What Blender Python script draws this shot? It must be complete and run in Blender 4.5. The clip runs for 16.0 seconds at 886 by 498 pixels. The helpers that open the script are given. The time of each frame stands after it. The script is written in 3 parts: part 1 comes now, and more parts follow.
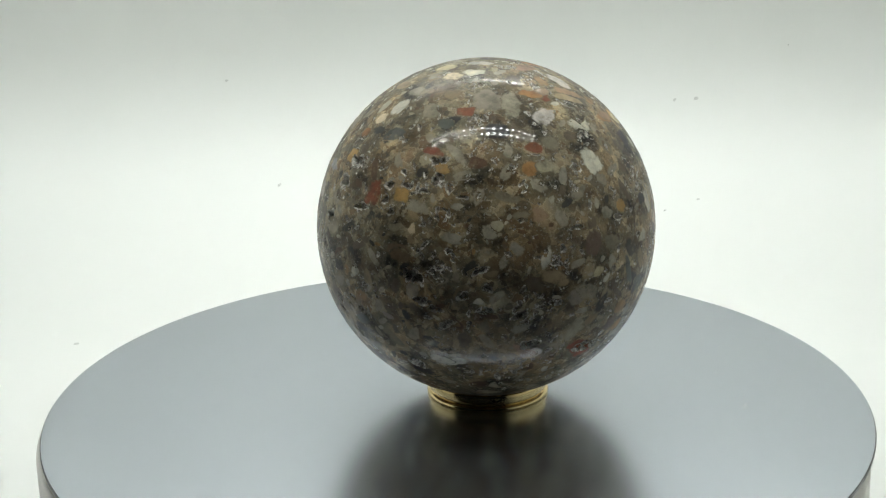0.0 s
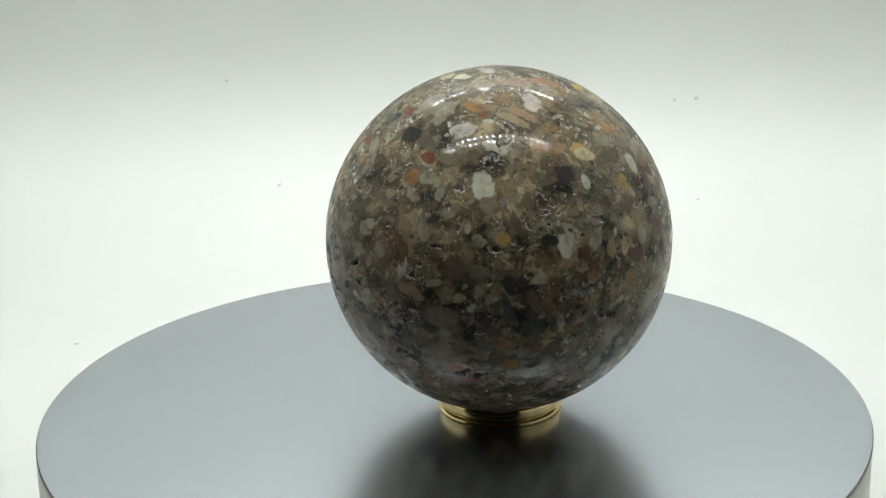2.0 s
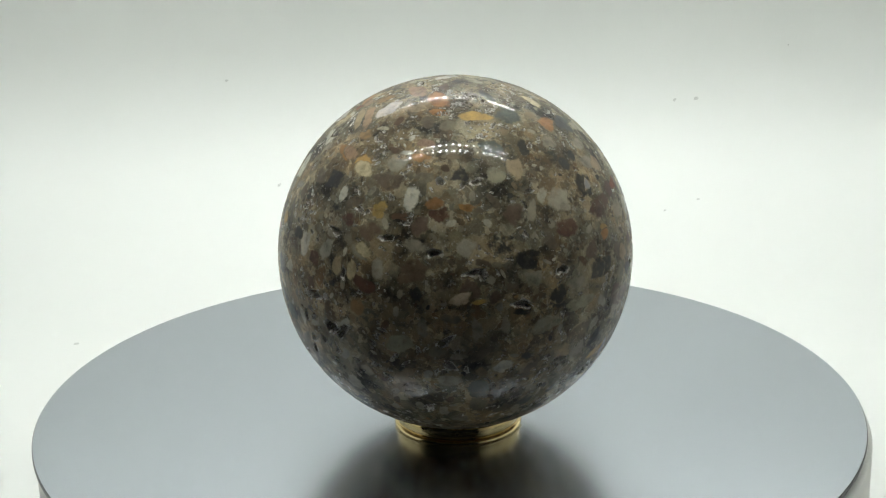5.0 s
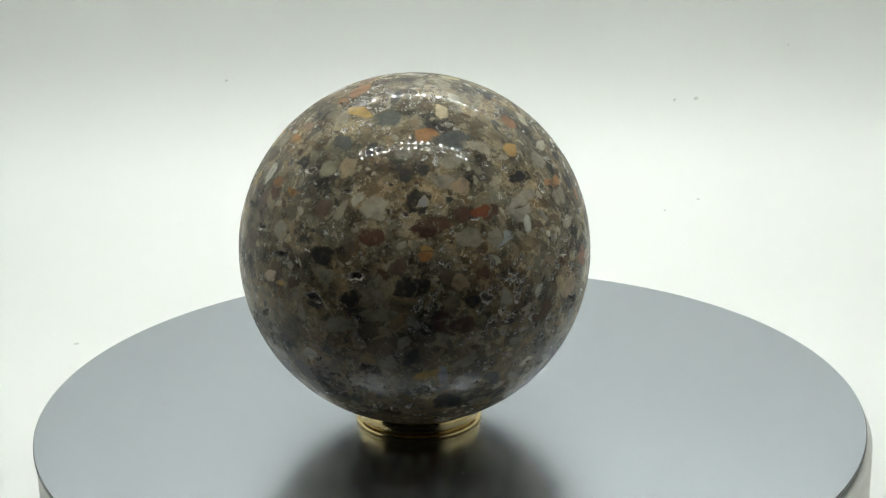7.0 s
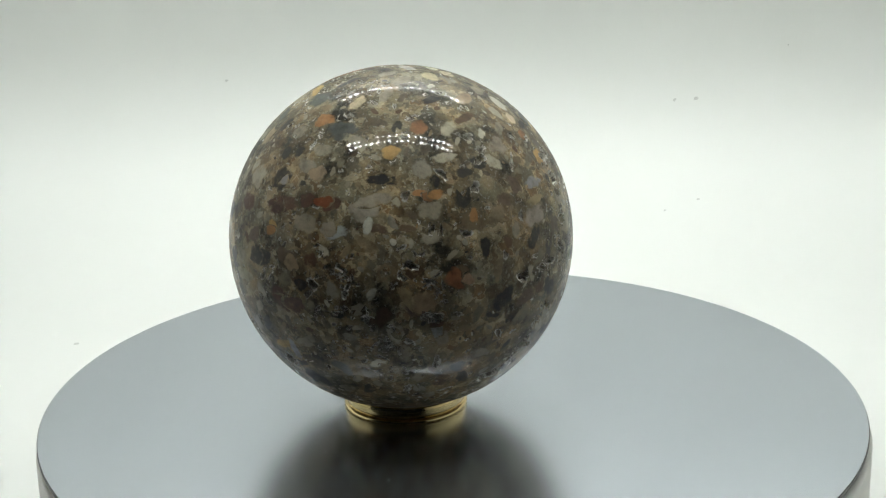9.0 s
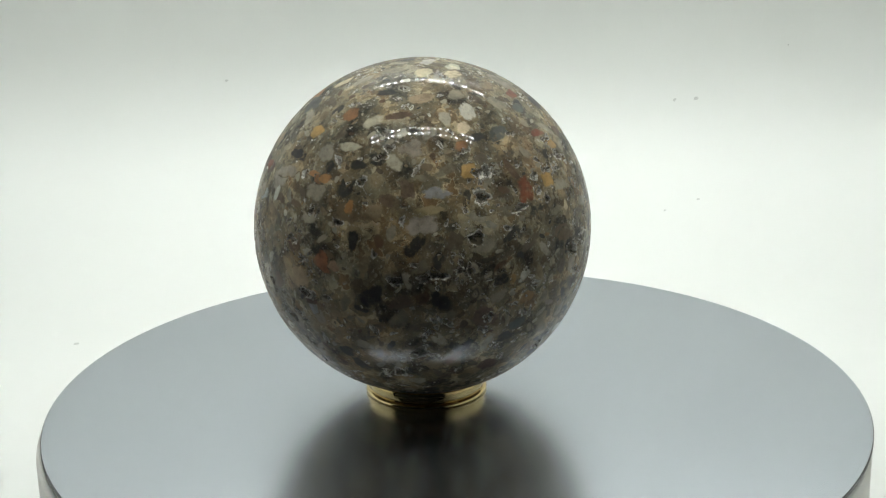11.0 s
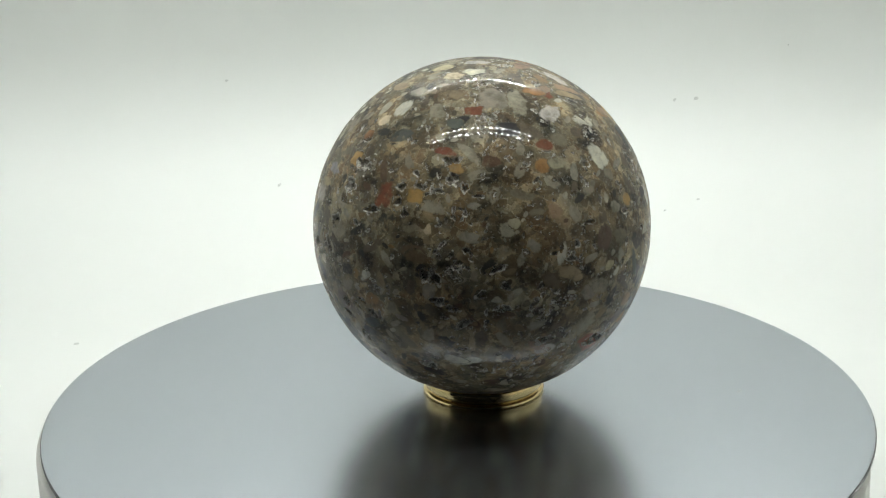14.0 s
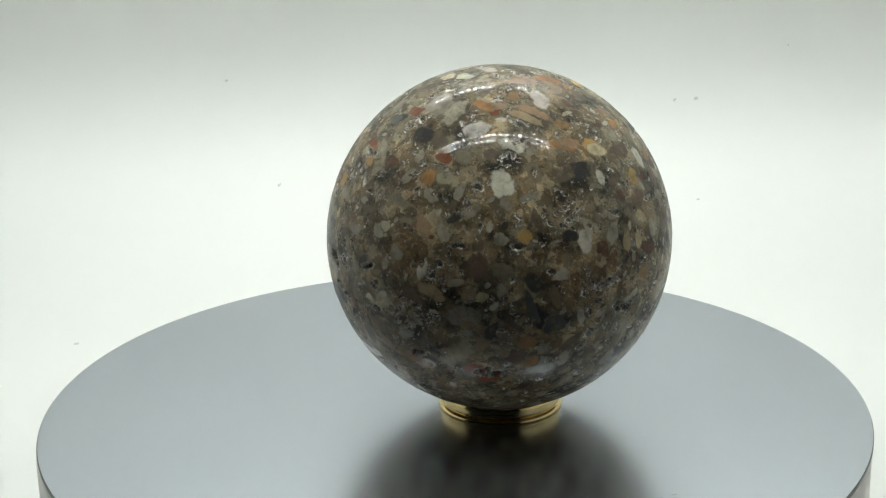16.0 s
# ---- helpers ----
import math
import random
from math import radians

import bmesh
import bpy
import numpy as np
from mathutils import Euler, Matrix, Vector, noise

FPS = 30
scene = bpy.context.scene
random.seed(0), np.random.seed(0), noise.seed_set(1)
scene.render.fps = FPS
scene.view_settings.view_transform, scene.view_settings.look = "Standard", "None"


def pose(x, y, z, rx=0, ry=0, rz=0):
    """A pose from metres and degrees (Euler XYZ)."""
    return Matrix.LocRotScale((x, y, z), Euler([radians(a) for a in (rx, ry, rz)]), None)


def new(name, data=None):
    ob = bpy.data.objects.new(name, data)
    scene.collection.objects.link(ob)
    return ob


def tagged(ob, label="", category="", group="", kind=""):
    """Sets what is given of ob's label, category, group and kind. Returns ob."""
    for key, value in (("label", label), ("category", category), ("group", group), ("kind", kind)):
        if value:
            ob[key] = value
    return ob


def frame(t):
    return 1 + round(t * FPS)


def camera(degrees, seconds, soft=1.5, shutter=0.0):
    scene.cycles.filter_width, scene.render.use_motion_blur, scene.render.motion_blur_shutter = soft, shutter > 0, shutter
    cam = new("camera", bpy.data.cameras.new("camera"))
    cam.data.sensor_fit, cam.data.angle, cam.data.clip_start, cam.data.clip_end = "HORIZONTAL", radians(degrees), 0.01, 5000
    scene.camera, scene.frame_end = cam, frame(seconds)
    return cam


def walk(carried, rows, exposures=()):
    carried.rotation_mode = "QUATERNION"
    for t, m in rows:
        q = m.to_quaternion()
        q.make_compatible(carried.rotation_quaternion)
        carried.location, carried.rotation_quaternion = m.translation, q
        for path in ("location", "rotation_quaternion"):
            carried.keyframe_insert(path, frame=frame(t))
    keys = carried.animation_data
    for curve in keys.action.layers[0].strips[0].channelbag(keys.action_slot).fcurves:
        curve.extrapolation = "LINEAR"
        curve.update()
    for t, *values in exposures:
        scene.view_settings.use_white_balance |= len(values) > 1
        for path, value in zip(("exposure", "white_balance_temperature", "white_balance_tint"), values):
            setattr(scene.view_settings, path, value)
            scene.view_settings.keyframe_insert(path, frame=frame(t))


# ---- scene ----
# ---------------------------------------------------------------- camera
SECONDS = 16.0
cam = camera(29.565, SECONDS, soft=1.2)
CAM_POSE = pose(0.0, -0.3811, 0.1630, 72.049, 0, 0.2575) @ pose(0, 0, 0, 0, 0, -1.12)
walk(cam, [(0.0, CAM_POSE), (SECONDS, CAM_POSE)])

# the turning plate: axis at the origin, top at z = 0
SPIN = 25.0455            # degrees a second, clockwise seen from above
SPIN_GAIN = 0.0106        # slight gain, degrees a second squared
BALL_R = 0.04082
BALL_AT = (0.00875, 0.00766, 0.04251)
PLATE_R = 0.1
PLATE_SHIFT = (0.00091, -0.0006)


# small unevenness of the drive, degrees, at half seconds
JERKS = {0.5: 0.7, 1.0: 0.1, 1.5: 0.55, 2.0: -0.35, 2.5: 0.37, 3.0: -0.45, 5.5: 0.12, 6.0: -0.4, 6.5: 0.36, 7.0: -0.5, 7.5: 0.18, 8.0: -0.55,
         8.5: -0.07, 9.0: 0.2, 11.5: 0.3, 12.0: -0.39, 12.5: 0.38, 13.0: -0.55, 13.5: 0.23, 14.0: -0.16, 14.5: 0.13, 15.0: -0.55,
         15.5: 0.45, 16.0: -0.25}


def plate_turn(t):
    return -(SPIN * t + SPIN_GAIN * t * t) + JERKS.get(t, 0.0)


# ---------------------------------------------------------------- world and light
FLOOR_Z = -0.052
LED_Z = 0.345
LED_FRONT, LED_BACK = 108.0, 222.0
scene.view_settings.exposure = 0.0
world = bpy.data.worlds.new("dim_room")
scene.world = world
world.use_nodes = True
wn = world.node_tree.nodes["Background"]
wn.inputs[0].default_value = (0.50, 0.59, 0.70, 1)
wn.inputs[1].default_value = 0.003


# ---------------------------------------------------------------- materials
def shader(name):
    m = bpy.data.materials.new(name)
    m.use_nodes = True
    return m, m.node_tree.nodes, m.node_tree.links, m.node_tree.nodes["Principled BSDF"]


def noise_node(n, l, scale, detail=4.0, rough=0.55, coords=None):
    tex = n.new("ShaderNodeTexNoise")
    tex.inputs["Scale"].default_value = scale
    tex.inputs["Detail"].default_value = detail
    tex.inputs["Roughness"].default_value = rough
    if coords:
        l.new(coords, tex.inputs["Vector"])
    return tex


def ramp_node(n, l, src, stops, mode="LINEAR"):
    r = n.new("ShaderNodeValToRGB")
    r.color_ramp.interpolation = mode
    els = r.color_ramp.elements
    while len(els) < len(stops):
        els.new(0.5)
    for e, (p, c) in zip(els, stops):
        e.position = p
        e.color = (c[0], c[1], c[2], 1) if len(c) == 3 else c
    l.new(src, r.inputs[0])
    return r


def mix_node(n, l, kind, fac, a, b):
    m = n.new("ShaderNodeMix")
    m.data_type = "RGBA"
    m.blend_type = kind
    for sock, v in ((m.inputs[0], fac), (m.inputs[6], a), (m.inputs[7], b)):
        if isinstance(v, (int, float)):
            sock.default_value = v
        elif isinstance(v, tuple):
            sock.default_value = (*v, 1)
        else:
            l.new(v, sock)
    return m.outputs[2]


def bump_node(n, l, height, strength, distance):
    b = n.new("ShaderNodeBump")
    b.inputs["Strength"].default_value = strength
    b.inputs["Distance"].default_value = distance
    l.new(height, b.inputs["Height"])
    return b.outputs[0]


def object_coords(n):
    return n.new("ShaderNodeTexCoord").outputs["Object"]


def mat_sweep():
    m, n, l, p = shader("white_backdrop_sheet")
    co = object_coords(n)
    big = noise_node(n, l, 6, 3, coords=co)
    r = ramp_node(n, l, big.outputs[0], [(0.3, (0.80, 0.82, 0.795)), (0.7, (0.83, 0.845, 0.82))])
    l.new(r.outputs[0], p.inputs["Base Color"])
    p.inputs["Roughness"].default_value = 0.6
    fine = noise_node(n, l, 900, 3, coords=co)
    l.new(bump_node(n, l, fine.outputs[0], 0.05, 0.0002), p.inputs["Normal"])
    return m


def mat_plain(name, colour, rough, metal=0.0, scale=60, vary=0.06):
    m, n, l, p = shader(name)
    co = object_coords(n)
    t = noise_node(n, l, scale, 5, coords=co)
    lo = tuple(c * (1 - vary) for c in colour)
    hi = tuple(min(1, c * (1 + vary)) for c in colour)
    r = ramp_node(n, l, t.outputs[0], [(0.3, lo), (0.7, hi)])
    l.new(r.outputs[0], p.inputs["Base Color"])
    p.inputs["Roughness"].default_value = rough
    p.inputs["Metallic"].default_value = metal
    return m


def mat_plate():
    m, n, l, p = shader("satin_grey_metal")
    co = object_coords(n)
    cloud = noise_node(n, l, 22, 4, coords=co)
    r = ramp_node(n, l, cloud.outputs[0], [(0.3, (0.675, 0.72, 0.79)), (0.7, (0.69, 0.735, 0.805))])
    l.new(r.outputs[0], p.inputs["Base Color"])
    p.inputs["Metallic"].default_value = 1.0
    rr = ramp_node(n, l, cloud.outputs[0], [(0.3, (0.24, 0.24, 0.24)), (0.7, (0.255, 0.255, 0.255))])
    l.new(rr.outputs[0], p.inputs["Roughness"])
    return m


def mat_brass():
    m, n, l, p = shader("polished_brass")
    co = object_coords(n)
    t = noise_node(n, l, 180, 4, coords=co)
    r = ramp_node(n, l, t.outputs[0], [(0.3, (0.66, 0.50, 0.23)), (0.7, (0.76, 0.60, 0.30))])
    l.new(r.outputs[0], p.inputs["Base Color"])
    p.inputs["Metallic"].default_value = 1.0
    rr = ramp_node(n, l, t.outputs[0], [(0.3, (0.10, 0.10, 0.10)), (0.75, (0.18, 0.18, 0.18))])
    l.new(rr.outputs[0], p.inputs["Roughness"])
    return m


def mat_glow(name, colour, strength):
    m, n, l, p = shader(name)
    p.inputs["Base Color"].default_value = (0.8, 0.8, 0.75, 1)
    p.inputs["Emission Color"].default_value = (*colour, 1)
    p.inputs["Emission Strength"].default_value = strength
    return m


GRAIN = ((0.0, (0.05, 0.047, 0.042)), (0.12, (0.13, 0.10, 0.066)), (0.28, (0.19, 0.172, 0.135)), (0.40, (0.105, 0.108, 0.10)),
         (0.50, (0.27, 0.25, 0.195)), (0.64, (0.225, 0.182, 0.125)), (0.74, (0.37, 0.345, 0.275)), (0.87, (0.48, 0.455, 0.38)),
         (0.96, (0.20, 0.14, 0.09)))


def ground_colour(n, l, co):
    """The clouded ground of the conglomerate: soft-edged grains of two sizes melting into one another."""
    warp = noise_node(n, l, 420, 3, coords=co)
    bent = mix_node(n, l, "LINEAR_LIGHT", 0.0020, co, warp.outputs["Color"])
    picks = []
    for scale in (300, 760):
        cells = n.new("ShaderNodeTexVoronoi")
        cells.feature = "SMOOTH_F1"
        cells.inputs["Smoothness"].default_value = 0.35
        cells.inputs["Scale"].default_value = scale
        l.new(bent, cells.inputs["Vector"])
        sep = n.new("ShaderNodeSeparateColor")
        l.new(cells.outputs["Color"], sep.inputs[0])
        picks.append((ramp_node(n, l, sep.outputs[0], GRAIN).outputs[0], sep.outputs[1]))
    pick = ramp_node(n, l, picks[0][1], [(0.42, (0, 0, 0)), (0.58, (1, 1, 1))])
    col = mix_node(n, l, "MIX", pick.outputs[0], picks[1][0], picks[0][0])
    col = mix_node(n, l, "MIX", 0.22, col, (0.235, 0.208, 0.158))
    hue = noise_node(n, l, 70, 3, coords=co)
    warm = ramp_node(n, l, hue.outputs[0], [(0.36, (1.0, 0.97, 0.85)), (0.5, (1.06, 0.965, 0.775)), (0.64, (1.14, 0.95, 0.70))])
    col = mix_node(n, l, "MULTIPLY", 1.0, col, warm.outputs[0])
    zone = noise_node(n, l, 130, 4, 0.6, coords=co)
    tint = ramp_node(n, l, zone.outputs[0], [(0.32, (0.14, 0.15, 0.155)), (0.43, (0.72, 0.72, 0.70)), (0.58, (1.24, 1.22, 1.16)), (0.70, (1.70, 1.65, 1.54))])
    col = mix_node(n, l, "MULTIPLY", 1.0, col, tint.outputs[0])
    fine = noise_node(n, l, 2600, 4, 0.65, coords=co)
    speck = ramp_node(n, l, fine.outputs[0], [(0.3, (0.65, 0.65, 0.65)), (0.7, (0.91, 0.91, 0.91))])
    col = mix_node(n, l, "MULTIPLY", 1.0, col, speck.outputs[0])
    crumbs = noise_node(n, l, 1350, 3, 0.5, coords=co)
    pale = ramp_node(n, l, crumbs.outputs[0], [(0.60, (0, 0, 0)), (0.68, (0.32, 0.32, 0.32))])
    return mix_node(n, l, "MIX", pale.outputs[0], col, (0.52, 0.50, 0.43)), fine.outputs[0]


def pinholes(n, l, co, p, scale, lo, hi, strength):
    tiny = noise_node(n, l, scale, 4, 0.7, coords=co)
    pin = ramp_node(n, l, tiny.outputs[0], [(lo, (0, 0, 0)), (hi, (1, 1, 1))])
    l.new(bump_node(n, l, pin.outputs[0], strength, 0.00025), p.inputs["Normal"])


def polish(n, l, co, p, weight, open_mask=None):
    """A clear polished skin over the stone, slightly wavy from grain to grain, missing in the pits."""
    p.inputs["Roughness"].default_value = 0.45
    p.inputs["Specular IOR Level"].default_value = 0.12
    p.inputs["Coat IOR"].default_value = 1.5
    grain = noise_node(n, l, 850, 4, 0.7, coords=co)
    gloss = ramp_node(n, l, grain.outputs[0], [(0.42, (0.06, 0.06, 0.06)), (0.6, (0.025, 0.025, 0.025))])
    l.new(gloss.outputs[0], p.inputs["Coat Roughness"])
    worn = noise_node(n, l, 620, 4, 0.7, coords=co)
    keep = ramp_node(n, l, worn.outputs[0], [(0.42, (weight * 0.15,) * 3), (0.56, (weight,) * 3)]).outputs[0]
    if open_mask:
        keep = mix_node(n, l, "MIX", open_mask, keep, (0.05, 0.05, 0.05))
    l.new(keep, p.inputs["Coat Weight"])
    wave = noise_node(n, l, 520, 3, 0.6, coords=co)
    l.new(bump_node(n, l, wave.outputs[0], 0.2, 0.00004), p.inputs["Coat Normal"])


def mat_matrix():
    """Ground of the stone, with rough crystalline hollows."""
    m, n, l, p = shader("conglomerate_ground")
    co = object_coords(n)
    col, fine = ground_colour(n, l, co)
    at = n.new("ShaderNodeAttribute")
    at.attribute_name = "hollow"
    pale = ramp_node(n, l, fine, [(0.35, (0.42, 0.40, 0.335)), (0.58, (0.82, 0.79, 0.71))])
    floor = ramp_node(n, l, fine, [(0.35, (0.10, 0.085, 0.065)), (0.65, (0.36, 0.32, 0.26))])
    crust = n.new("ShaderNodeAttribute")
    crust.attribute_name = "crust"
    patchy = noise_node(n, l, 700, 3, coords=co)
    keep = ramp_node(n, l, patchy.outputs[0], [(0.42, (0, 0, 0)), (0.54, (1, 1, 1))])
    rind = mix_node(n, l, "MULTIPLY", 1.0, keep.outputs[0], crust.outputs["Color"])
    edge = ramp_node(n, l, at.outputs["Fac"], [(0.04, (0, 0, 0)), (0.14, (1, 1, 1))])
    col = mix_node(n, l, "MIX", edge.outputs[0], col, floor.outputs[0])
    col = mix_node(n, l, "MIX", rind, col, pale.outputs[0])
    l.new(col, p.inputs["Base Color"])
    polish(n, l, co, p, 0.55, edge.outputs[0])
    pinholes(n, l, co, p, 1200, 0.34, 0.44, 0.7)
    return m


def mat_pebble(name, island):
    """Polished pebbles: their own tint, cloudy inside, melting at the rim into the ground."""
    m, n, l, p = shader(name)
    co = object_coords(n)
    base, fine = ground_colour(n, l, co)
    if island:
        geo = n.new("ShaderNodeNewGeometry")
        tint = ramp_node(n, l, geo.outputs["Random Per Island"],
                         [(0.0, (0.33, 0.295, 0.222)), (0.14, (0.145, 0.118, 0.085)), (0.26, (0.41, 0.372, 0.287)),
                          (0.38, (0.23, 0.196, 0.138)), (0.50, (0.045, 0.045, 0.042)), (0.60, (0.50, 0.455, 0.35)),
                          (0.69, (0.27, 0.205, 0.128)), (0.79, (0.115, 0.07, 0.045)), (0.86, (0.35, 0.33, 0.265)),
                          (0.94, (0.64, 0.61, 0.51)), (0.985, (0.34, 0.215, 0.105))], "CONSTANT").outputs[0]
    else:
        info = n.new("ShaderNodeObjectInfo")
        tint = info.outputs["Color"]
    mott = noise_node(n, l, 300, 5, 0.6, coords=co)
    mr = ramp_node(n, l, mott.outputs[0], [(0.30, (0.55, 0.53, 0.50)), (0.48, (1, 1, 1)), (0.68, (1.30, 1.28, 1.22))])
    col = mix_node(n, l, "MULTIPLY", 1.0, tint, mr.outputs[0])
    fr = ramp_node(n, l, fine, [(0.3, (0.76, 0.76, 0.73)), (0.7, (0.88, 0.88, 0.85))])
    col = mix_node(n, l, "MULTIPLY", 1.0, col, fr.outputs[0])
    melt = noise_node(n, l, 560, 5, 0.6, coords=co)
    lo, hi, top = (0.54, 0.74, 0.65) if island else (0.52, 0.74, 0.60)
    least = 0.10 if island else 0.10
    mm = ramp_node(n, l, melt.outputs[0], [(lo, (least, least, least)), (hi, (top, top, top))])
    col = mix_node(n, l, "MIX", mm.outputs[0], col, base)
    if not island:
        # patchy pebbles let the ground through
        less = n.new("ShaderNodeMath")
        less.operation = "SUBTRACT"
        l.new(mott.outputs[0], less.inputs[0])
        l.new(info.outputs["Alpha"], less.inputs[1])
        gap = n.new("ShaderNodeMapRange")
        gap.inputs["From Min"].default_value = -0.03
        gap.inputs["From Max"].default_value = 0.06
        l.new(less.outputs[0], gap.inputs["Value"])
        col = mix_node(n, l, "MIX", gap.outputs[0], col, base)
    at = n.new("ShaderNodeAttribute")
    at.attribute_name = "rim"
    add = n.new("ShaderNodeMath")
    add.operation = "MULTIPLY_ADD"
    add.inputs[1].default_value = 0.9 if island else 0.85
    l.new(melt.outputs[0], add.inputs[0])
    l.new(at.outputs["Fac"], add.inputs[2])
    span = n.new("ShaderNodeMapRange")
    span.interpolation_type = "SMOOTHSTEP"
    span.inputs["From Min"].default_value = 1.08 if island else 1.12
    span.inputs["From Max"].default_value = 1.40 if island else 1.40
    l.new(add.outputs[0], span.inputs["Value"])
    col = mix_node(n, l, "MIX", span.outputs[0], col, base)
    l.new(col, p.inputs["Base Color"])
    polish(n, l, co, p, 0.55)
    return m


M_SWEEP = mat_sweep()
M_PANEL = mat_plain("silver_lining", (0.62, 0.63, 0.61), 0.4, 0.85, scale=12, vary=0.03)
M_SIDE = mat_plain("pale_side_lining", (0.58, 0.58, 0.565), 0.55, scale=12, vary=0.03)
M_TOP = mat_plain("dark_top_lining", (0.10, 0.10, 0.10), 0.7, scale=12, vary=0.05)
M_BODY = mat_plain("white_plastic", (0.82, 0.82, 0.775), 0.38, scale=30, vary=0.02)
M_DARK = mat_plain("dark_gap_plastic", (0.03, 0.03, 0.032), 0.5)
M_PLATE = mat_plate()
M_EDGE = mat_plain("plate_edge_metal", (0.16, 0.16, 0.16), 0.4, 1.0, scale=300)
M_BRASS = mat_brass()
M_BOARD = mat_plain("led_board", (0.7, 0.7, 0.68), 0.4, scale=200)
M_LED_FRONT = mat_glow("led_chip_glow", (0.962, 1.0, 0.968), LED_FRONT)
M_LED_BACK = mat_glow("led_chip_glow_strong", (0.962, 1.0, 0.968), LED_BACK)
M_MATRIX = mat_matrix()
M_PEBBLE = mat_pebble("polished_pebble", False)
M_GRAVEL = mat_pebble("polished_small_pebble", True)
M_DUST = mat_plain("pale_dust", (0.75, 0.75, 0.72), 0.8, scale=900)
M_MARK = mat_plain("grey_smudge", (0.62, 0.63, 0.61), 0.8, scale=900)


# ---------------------------------------------------------------- mesh helpers
def part(name, bm, material, parent=None, label=""):
    me = bpy.data.meshes.new(name)
    bm.to_mesh(me)
    bm.free()
    me.materials.append(material)
    ob = new(name, me)
    if parent:
        ob.parent = parent
    if label:
        tagged(ob, label)
    return ob


def smooth(ob, angle=40):
    for f in ob.data.polygons:
        f.use_smooth = True
    ob.data.set_sharp_from_angle(angle=radians(angle))
    return ob


def lathe(profile, steps, close=False):
    """Turns an open profile of (radius, height) round z; a radius of 0 ends in a point."""
    bm = bmesh.new()
    rings = []
    for r, z in profile:
        if r < 1e-7:
            rings.append([bm.verts.new((0, 0, z))])
        else:
            rings.append([bm.verts.new((r * math.cos(2 * math.pi * k / steps), r * math.sin(2 * math.pi * k / steps), z)) for k in range(steps)])
    pairs = list(zip(rings, rings[1:])) + ([(rings[-1], rings[0])] if close else [])
    for a, b in pairs:
        for k in range(steps):
            j = (k + 1) % steps
            if len(a) == 1 and len(b) > 1:
                bm.faces.new((a[0], b[j], b[k]))
            elif len(b) == 1 and len(a) > 1:
                bm.faces.new((a[k], a[j], b[0]))
            elif len(a) > 1:
                bm.faces.new((a[k], a[j], b[j], b[k]))
    bmesh.ops.recalc_face_normals(bm, faces=bm.faces)
    return bm


def slab(x0, x1, y0, y1, z0, z1, bevel=0.0):
    bm = bmesh.new()
    bmesh.ops.create_cube(bm, size=1)
    for v in bm.verts:
        v.co = Vector(((x0 + x1) / 2 + v.co.x * (x1 - x0), (y0 + y1) / 2 + v.co.y * (y1 - y0), (z0 + z1) / 2 + v.co.z * (z1 - z0)))
    if bevel:
        bmesh.ops.bevel(bm, geom=bm.edges[:], offset=bevel, segments=2, affect="EDGES")
    return bm


# ---------------------------------------------------------------- the photo box
BOX_W, BOX_E, BOX_FRONT, BOX_BACK, BOX_TOP = -0.25, 0.214, -0.106, 0.285, 0.36


# slope of the sheet (degrees from level) by height over the floor, and where it stands upright
SHEET_SLOPE = ((0.0, 4), (0.006, 20), (0.016, 24), (0.030, 30), (0.040, 41), (0.0515, 57), (0.066, 74), (0.080, 87), (0.092, 93),
               (0.110, 96.5), (0.42, 97))
SHEET_UPRIGHT = 0.085


def slope_at(h):
    for (h0, a0), (h1, a1) in zip(SHEET_SLOPE, SHEET_SLOPE[1:]):
        if h <= h1:
            return a0 + (a1 - a0) * (h - h0) / (h1 - h0)
    return 90.0


def sweep_profile():
    """The hanging sheet from its front edge over the floor and up, as (y, height)."""
    run = [(0.0, 0.0)]
    while run[-1][1] < BOX_TOP - FLOOR_Z:
        y, h = run[-1]
        step = 0.002 if h < 0.11 else 0.012
        a = radians(slope_at(h))
        run.append((y + math.cos(a) * step, min(h + math.sin(a) * step, BOX_TOP - FLOOR_Z)))
    upright = min(run, key=lambda q: abs(q[1] - SHEET_UPRIGHT))[0]
    return [(BOX_FRONT, 0.0)] + [(y - upright + BOX_BACK, h) for y, h in run]


def sheet_y(z):
    """How far back the sheet is at a height, where it rises."""
    rise = sweep_profile()[1:]
    h = z - FLOOR_Z
    for (y0, h0), (y1, h1) in zip(rise, rise[1:]):
        if h0 <= h <= h1:
            return y0 + (y1 - y0) * (h - h0) / (h1 - h0)
    return rise[0][0]


